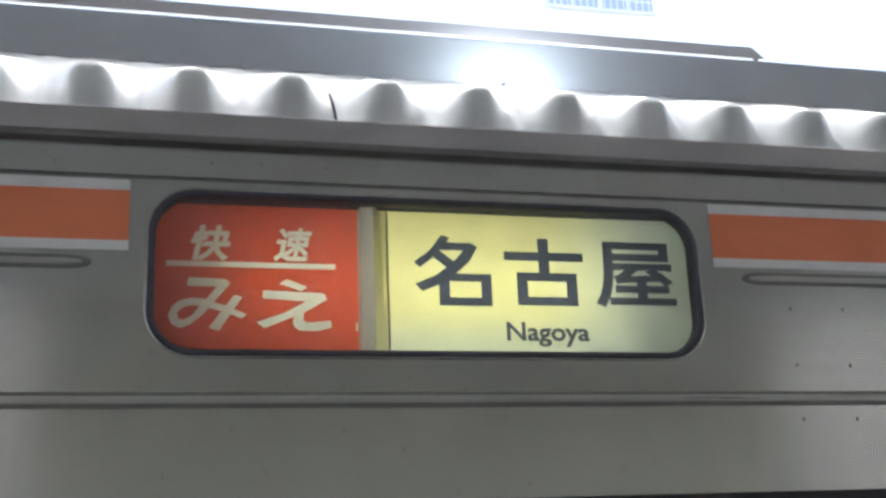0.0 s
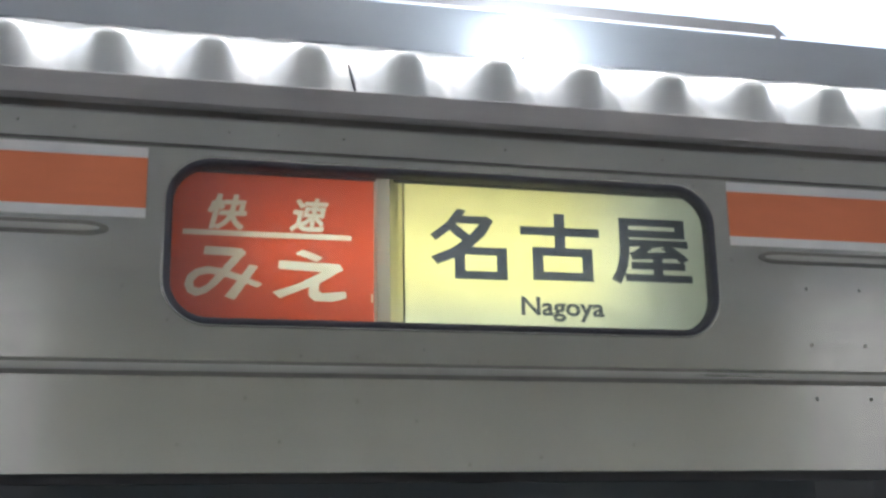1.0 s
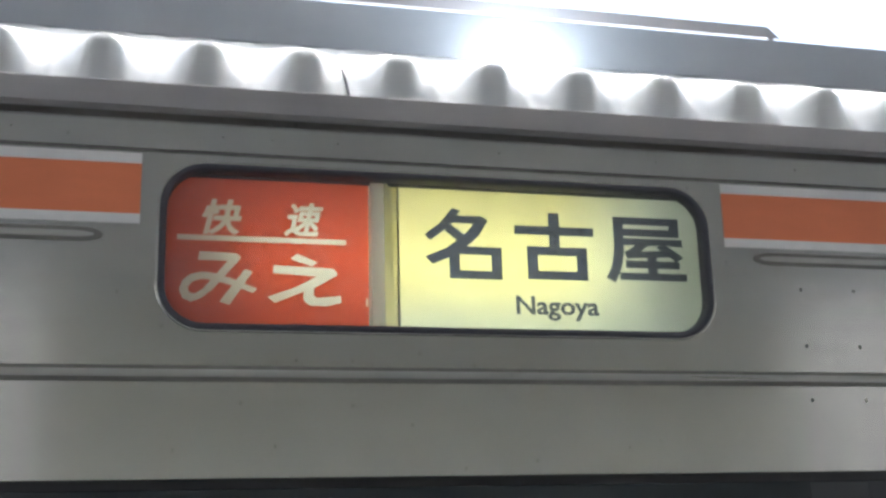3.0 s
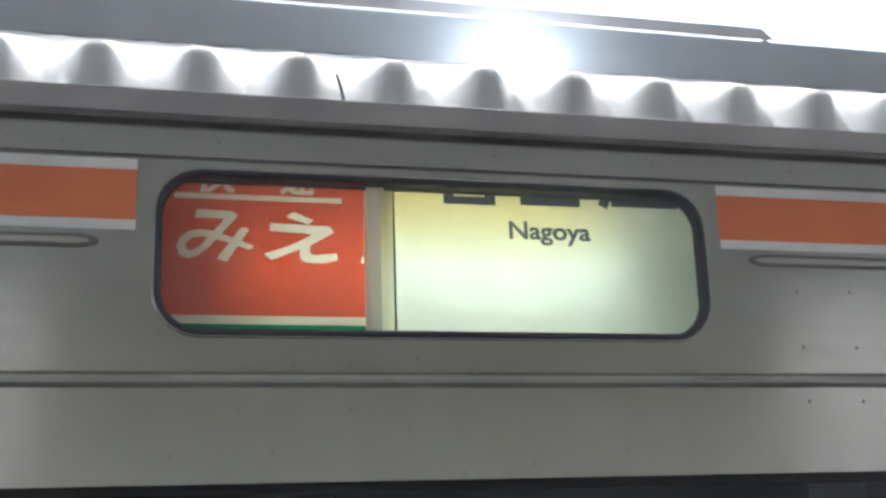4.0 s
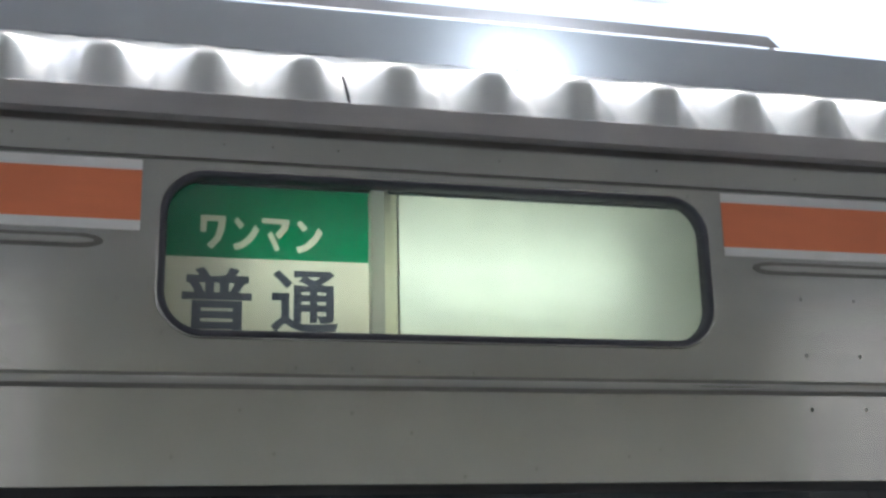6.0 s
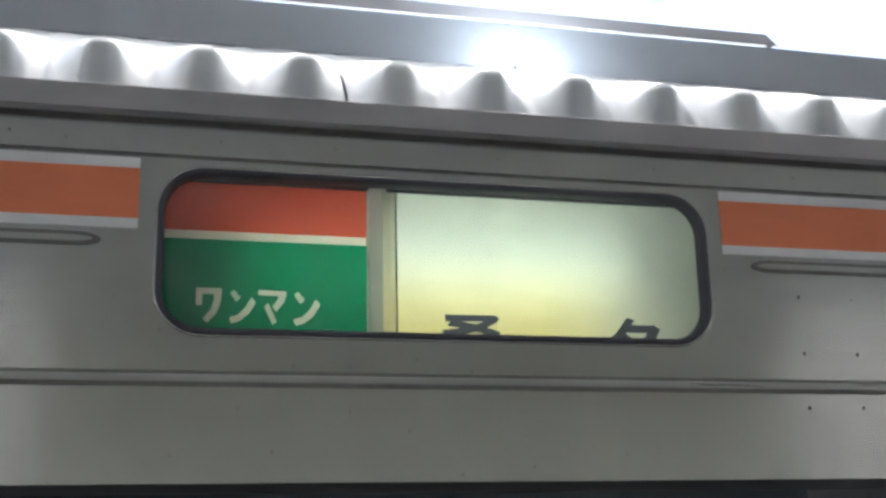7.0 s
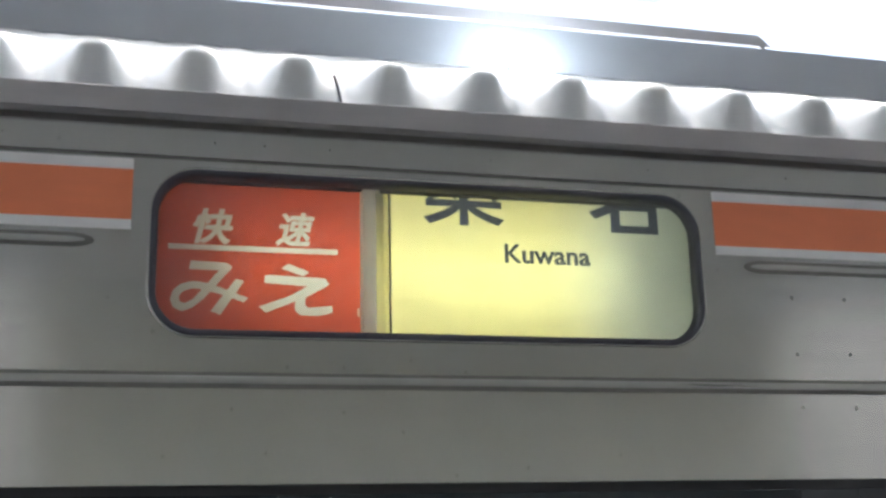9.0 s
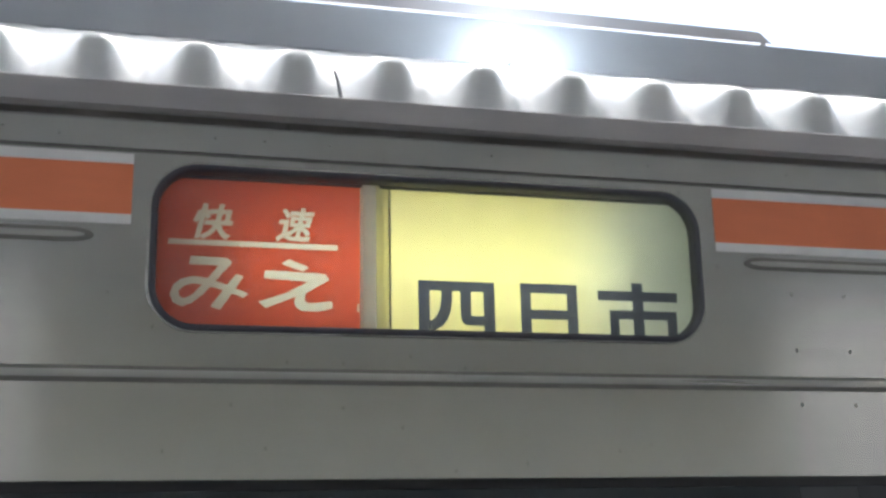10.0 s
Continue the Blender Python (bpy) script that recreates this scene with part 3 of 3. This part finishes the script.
# Strokes of the sign's own lettering, each glyph in a box of its own: x right, y down.
STROKES = {
    "名": ((122, 88, 442, 379), [
        [(238, 88), (274, 97), (215, 172), (146, 224), (122, 203), (190, 150)],
        [(256, 118), (350, 118), (372, 150), (225, 150)],
        [(352, 113), (388, 134), (352, 195), (300, 243), (235, 288), (152, 322), (124, 292), (212, 254), (282, 202), (325, 155)],
        [(205, 183), (228, 152), (298, 205), (272, 235)],
        [(222, 246), (442, 246), (442, 279), (222, 279)], [(222, 345), (442, 345), (442, 379), (222, 379)],
        [(222, 246), (266, 246), (266, 379), (222, 379)], [(398, 246), (442, 246), (442, 379), (398, 379)]]),
    "古": ((498, 103, 825, 380), [
        [(639, 103), (683, 103), (683, 260), (639, 260)], [(498, 160), (825, 160), (825, 196), (498, 196)],
        [(546, 245), (794, 245), (794, 280), (546, 280)], [(546, 345), (794, 345), (794, 380), (546, 380)],
        [(546, 245), (590, 245), (590, 380), (546, 380)], [(750, 245), (794, 245), (794, 380), (750, 380)]]),
    "え": ((462, 348, 808, 590), [
        [(565, 372), (600, 348), (696, 384), (668, 406)],
        [(490, 404), (772, 412), (792, 440), (690, 500), (497, 580), (462, 552), (590, 506), (690, 452), (488, 442)],
        [(636, 512), (680, 500), (676, 538), (694, 552), (805, 540), (808, 572), (740, 590), (660, 588), (632, 570), (628, 545)]]),
    "ワ": ((176, 320, 283, 465), [
        [(176, 320), (204, 320), (201, 392), (176, 392)], [(176, 320), (283, 320), (283, 345), (176, 345)],
        [(252, 325), (283, 322), (280, 375), (262, 425), (225, 465), (205, 448), (238, 410), (250, 370)]]),
    "ン": ((302, 325, 421, 467), [
        [(320, 325), (353, 358), (333, 377), (305, 343)],
        [(400, 355), (421, 378), (390, 425), (350, 455), (312, 467), (302, 440), (340, 430), (376, 395)]]),
    "マ": ((425, 330, 552, 472), [
        [(425, 330), (552, 333), (552, 355), (425, 352)], [(520, 340), (552, 336), (545, 375), (508, 418), (486, 400), (513, 367)],
        [(470, 382), (510, 460), (490, 472), (452, 400)]]),
    "み": ((60, 340, 420, 590), [
        [(150, 341), (318, 346), (341, 364), (332, 384), (142, 382)],
        [(284, 378), (338, 372), (212, 520), (160, 562), (115, 578), (76, 562), (60, 524), (74, 480), (110, 450), (165, 436), (230, 444), (320, 472), (420, 510),
         (398, 531), (330, 506), (225, 478), (165, 470), (122, 484), (100, 510), (106, 534), (128, 540), (166, 520)],
        [(360, 420), (398, 430), (292, 590), (245, 575)]]),
}


class Film:
    """Printed film laid out flat in (x, z), with its inks one over another."""

    def __init__(self, x0, x1, z0, z1, base):
        self.x0, self.x1, self.z0, self.z1 = x0, x1, z0, z1
        self.mats, self.shapes = [base], []

    def add(self, pts, edges, mat):
        if mat not in self.mats:
            self.mats.append(mat)
        self.shapes.append((np.array(pts), edges, self.mats.index(mat)))

    def bar(self, x0, x1, z0, z1, mat):
        self.add([(x0, z0), (x1, z0), (x1, z1), (x0, z1)], [(0, 1), (1, 2), (2, 3), (3, 0)], mat)

    def letter(self, text, x0, x1, z0, z1, mat, bold, shear=0.0):
        """Text fitted into a box."""
        pts, edges = glyph(text, bold, shear)
        a, b = min(p[0] for p in pts), max(p[0] for p in pts)
        c, d = min(p[1] for p in pts), max(p[1] for p in pts)
        self.add([(x0 + (p[0] - a) / (b - a) * (x1 - x0), z0 + (p[1] - c) / (d - c) * (z1 - z0)) for p in pts], edges, mat)

    def drawn_letter(self, ch, x0, x1, z0, z1, mat):
        """A character of the sign's own lettering, stroke by stroke, fitted into a box."""
        (a, b, c, d), strokes = STROKES[ch]
        for st in strokes:
            pts = [(x0 + (x - a) / (c - a) * (x1 - x0), z1 - (y - b) / (d - b) * (z1 - z0)) for x, y in st]
            self.add(pts, [(i, (i + 1) % len(pts)) for i in range(len(pts))], mat)

    def ink_at(self, x, z):
        """The topmost ink at a point, by the winding of each shape's outline round it."""
        for lo, hi, p, q, ink in self.drawn:
            if lo[0] < x < hi[0] and lo[1] < z < hi[1]:
                right = (q[:, 0] - p[:, 0]) * (z - p[:, 1]) - (q[:, 1] - p[:, 1]) * (x - p[:, 0])
                turns = np.sum((p[:, 1] <= z) & (q[:, 1] > z) & (right > 0)) - np.sum((p[:, 1] > z) & (q[:, 1] <= z) & (right < 0))
                if turns != 0:
                    return ink
        return 0

    def strips(self, parent, height):
        """Cuts the film into rigid strips, which can follow one another round the rollers."""
        n = math.ceil((self.z1 - self.z0) / height)
        pts, edges = [], []
        for xy, es, _ in self.shapes:
            edges += [(len(pts) + i, len(pts) + j) for i, j in es]
            pts += [Vector(p) for p in xy]
        for i in range(n + 1):
            k, z = len(pts), self.z0 + i * height
            pts += [Vector((self.x0, z)), Vector((self.x1, z))]
            edges.append((k, k + 1))
            if i:
                edges += [(k - 2, k), (k - 1, k + 1)]
        vs, _, fs, *_ = geometry.delaunay_2d_cdt(pts, edges, [], 1, 1e-6)
        self.drawn = [(xy.min(0), xy.max(0), xy[[e[0] for e in es]], xy[[e[1] for e in es]], ink) for xy, es, ink in reversed(self.shapes)]
        bins = [[] for _ in range(n)]
        for f in fs:
            c = sum((vs[i] for i in f), Vector((0, 0))) / len(f)
            i = int((c.y - self.z0) / height)
            if 0 <= i < n and self.x0 < c.x < self.x1:
                bins[i].append((f, self.ink_at(c.x, c.y)))
        made = []
        for i, tris in enumerate(bins):
            mid = self.z0 + (i + 0.5) * height
            used = sorted({k for f, _ in tris for k in f})
            where = {k: j for j, k in enumerate(used)}
            me = bpy.data.meshes.new("film_strip")
            me.from_pydata([(vs[k].x, 0, vs[k].y - mid) for k in used], [], [[where[k] for k in f] for f, _ in tris])
            for m in self.mats:
                me.materials.append(m)
            for p, (_, ink) in zip(me.polygons, tris):
                p.material_index = ink
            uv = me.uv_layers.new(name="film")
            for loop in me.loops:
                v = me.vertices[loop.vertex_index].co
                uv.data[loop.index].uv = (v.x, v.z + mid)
            ob = new("film_strip", me)
            ob.parent = parent
            made.append((ob, mid))
        return made


STRIP = 0.0125
left_film = Film(-0.425, -0.1000, 1.62, 2.232, FILM_WHITE)
left_film.bar(-0.425, -0.1000, 1.926, 2.232, FILM_RED)
left_film.bar(-0.425, -0.1000, 1.7837, 1.9141, FILM_GREEN)
left_film.letter("快", -0.3478, -0.2916, 2.1015, 2.1540, FILM_WHITE, 0.031, 0.21)
left_film.letter("速", -0.2326, -0.1762, 2.1025, 2.1540, FILM_WHITE, 0.031, 0.21)
left_film.bar(-0.3799, -0.1435, 2.0931, 2.1010, FILM_WHITE)
left_film.drawn_letter("み", -0.3754, -0.2686, 2.0018, 2.0778, FILM_WHITE)
left_film.drawn_letter("え", -0.2550, -0.1502, 2.0032, 2.0780, FILM_WHITE)
left_film.bar(-0.1152, -0.1122, 2.0040, 2.0163, FILM_WHITE)
for ch, x0, x1, z0, z1 in (("ワ", -0.3490, -0.3142, 1.7955, 1.8446), ("ン", -0.3037, -0.2670, 1.7950, 1.8436),
                           ("マ", -0.2640, -0.2250, 1.7950, 1.8440), ("ン", -0.2152, -0.1769, 1.7940, 1.8436)):
    left_film.drawn_letter(ch, x0, x1, z0, z1, FILM_WHITE)
left_film.letter("普", -0.3713, -0.2757, 1.6790, 1.7701, FILM_BLACK, 0.026)
left_film.letter("通", -0.2492, -0.1548, 1.6790, 1.7694, FILM_BLACK, 0.022)

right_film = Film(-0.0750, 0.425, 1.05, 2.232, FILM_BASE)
for ch, x0, x1, z0, z1 in (("名", -0.0277, 0.0891, 2.0434, 2.1502), ("古", 0.1102, 0.2357, 2.0458, 2.1493), ("屋", 0.2529, 0.3852, 2.0444, 2.1481),
                           ("桑", -0.0166, 0.1094, 1.4188, 1.5209), ("名", 0.2444, 0.3585, 1.4178, 1.5229),
                           ("四", -0.0258, 0.0891, 1.1060, 1.2070), ("日", 0.1290, 0.2182, 1.1060, 1.2080)):
    if ch in STROKES:
        right_film.drawn_letter(ch, x0, x1, z0, z1, FILM_BLACK)
    else:
        right_film.letter(ch, x0, x1, z0, z1, FILM_BLACK, {"桑": 0.018, "屋": 0.021}.get(ch, 0.026))
for x0, x1, z0, z1 in ((0.3072, 0.3248, 1.1040, 1.2140), (0.2516, 0.3812, 1.1860, 1.2010),
                       (0.2692, 0.3785, 1.1580, 1.1714), (0.2692, 0.2840, 1.1160, 1.1714), (0.3627, 0.3785, 1.1160, 1.1714)):
    right_film.bar(x0, x1, z0, z1, FILM_BLACK)          # the strokes of the sign's third character
right_film.letter("Nagoya", 0.1086, 0.2382, 1.9838, 2.0202, FILM_BLACK, 0.024)
right_film.letter("Kuwana", 0.1073, 0.2433, 1.3632, 1.3928, FILM_BLACK, 0.024)

left_roll = thing("roll_film", "red, green and white train-type film with white lettering", "film", "films of the sign", at=(0, FILM_Y, 0))
right_roll = thing("roll_film", "pale film, yellow in parts, with black station names", "film", "films of the sign", at=(0, FILM_Y, 0))
LEFT = left_film.strips(left_roll, STRIP)
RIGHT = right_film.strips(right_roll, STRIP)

# ---------------------------------------------------------------- movement of the films
TOP, LOW, ROLL = 2.226, 1.924, 0.031


def film_pose(z):
    """Where a piece of film lies that has come up to height z: flat in the window, wound on the rollers beyond it."""
    if LOW <= z <= TOP:
        return pose(0, 0, z)
    u = z - TOP if z > TOP else LOW - z
    a = u / ROLL
    r = ROLL - 0.0004 * a / math.tau
    up = 1 if z > TOP else -1
    return pose(0, ROLL - r * math.cos(a), (TOP if up > 0 else LOW) + up * r * math.sin(a), -up * math.degrees(a))


def right_shift(t):
    return 0.1195 * max(0.0, t - 2.95)


def left_shift(t):
    if t < 3.42:
        return 0.0
    if t < 6.0:
        return 0.119 * (min(t, 5.9) - 3.42)
    return min(0.2951, max(-0.005, 0.119 * (8.62 - t) - 0.005))


def motions():
    tenths = [i / 10 for i in range(101)]
    for strips, shift, times in ((RIGHT, right_shift, [0.0, 1.5, 2.8, 2.9667] + [t for t in tenths if t > 2.99]),
                                 (LEFT, left_shift, [0.0, 1.7, 3.3, 3.4333] + [t for t in tenths if 3.45 < t < 8.65] + [8.8, 9.4, 10.0])):
        for ob, mid in strips:
            walk(ob, [(t, film_pose(mid + shift(t))) for t in times])


motions()
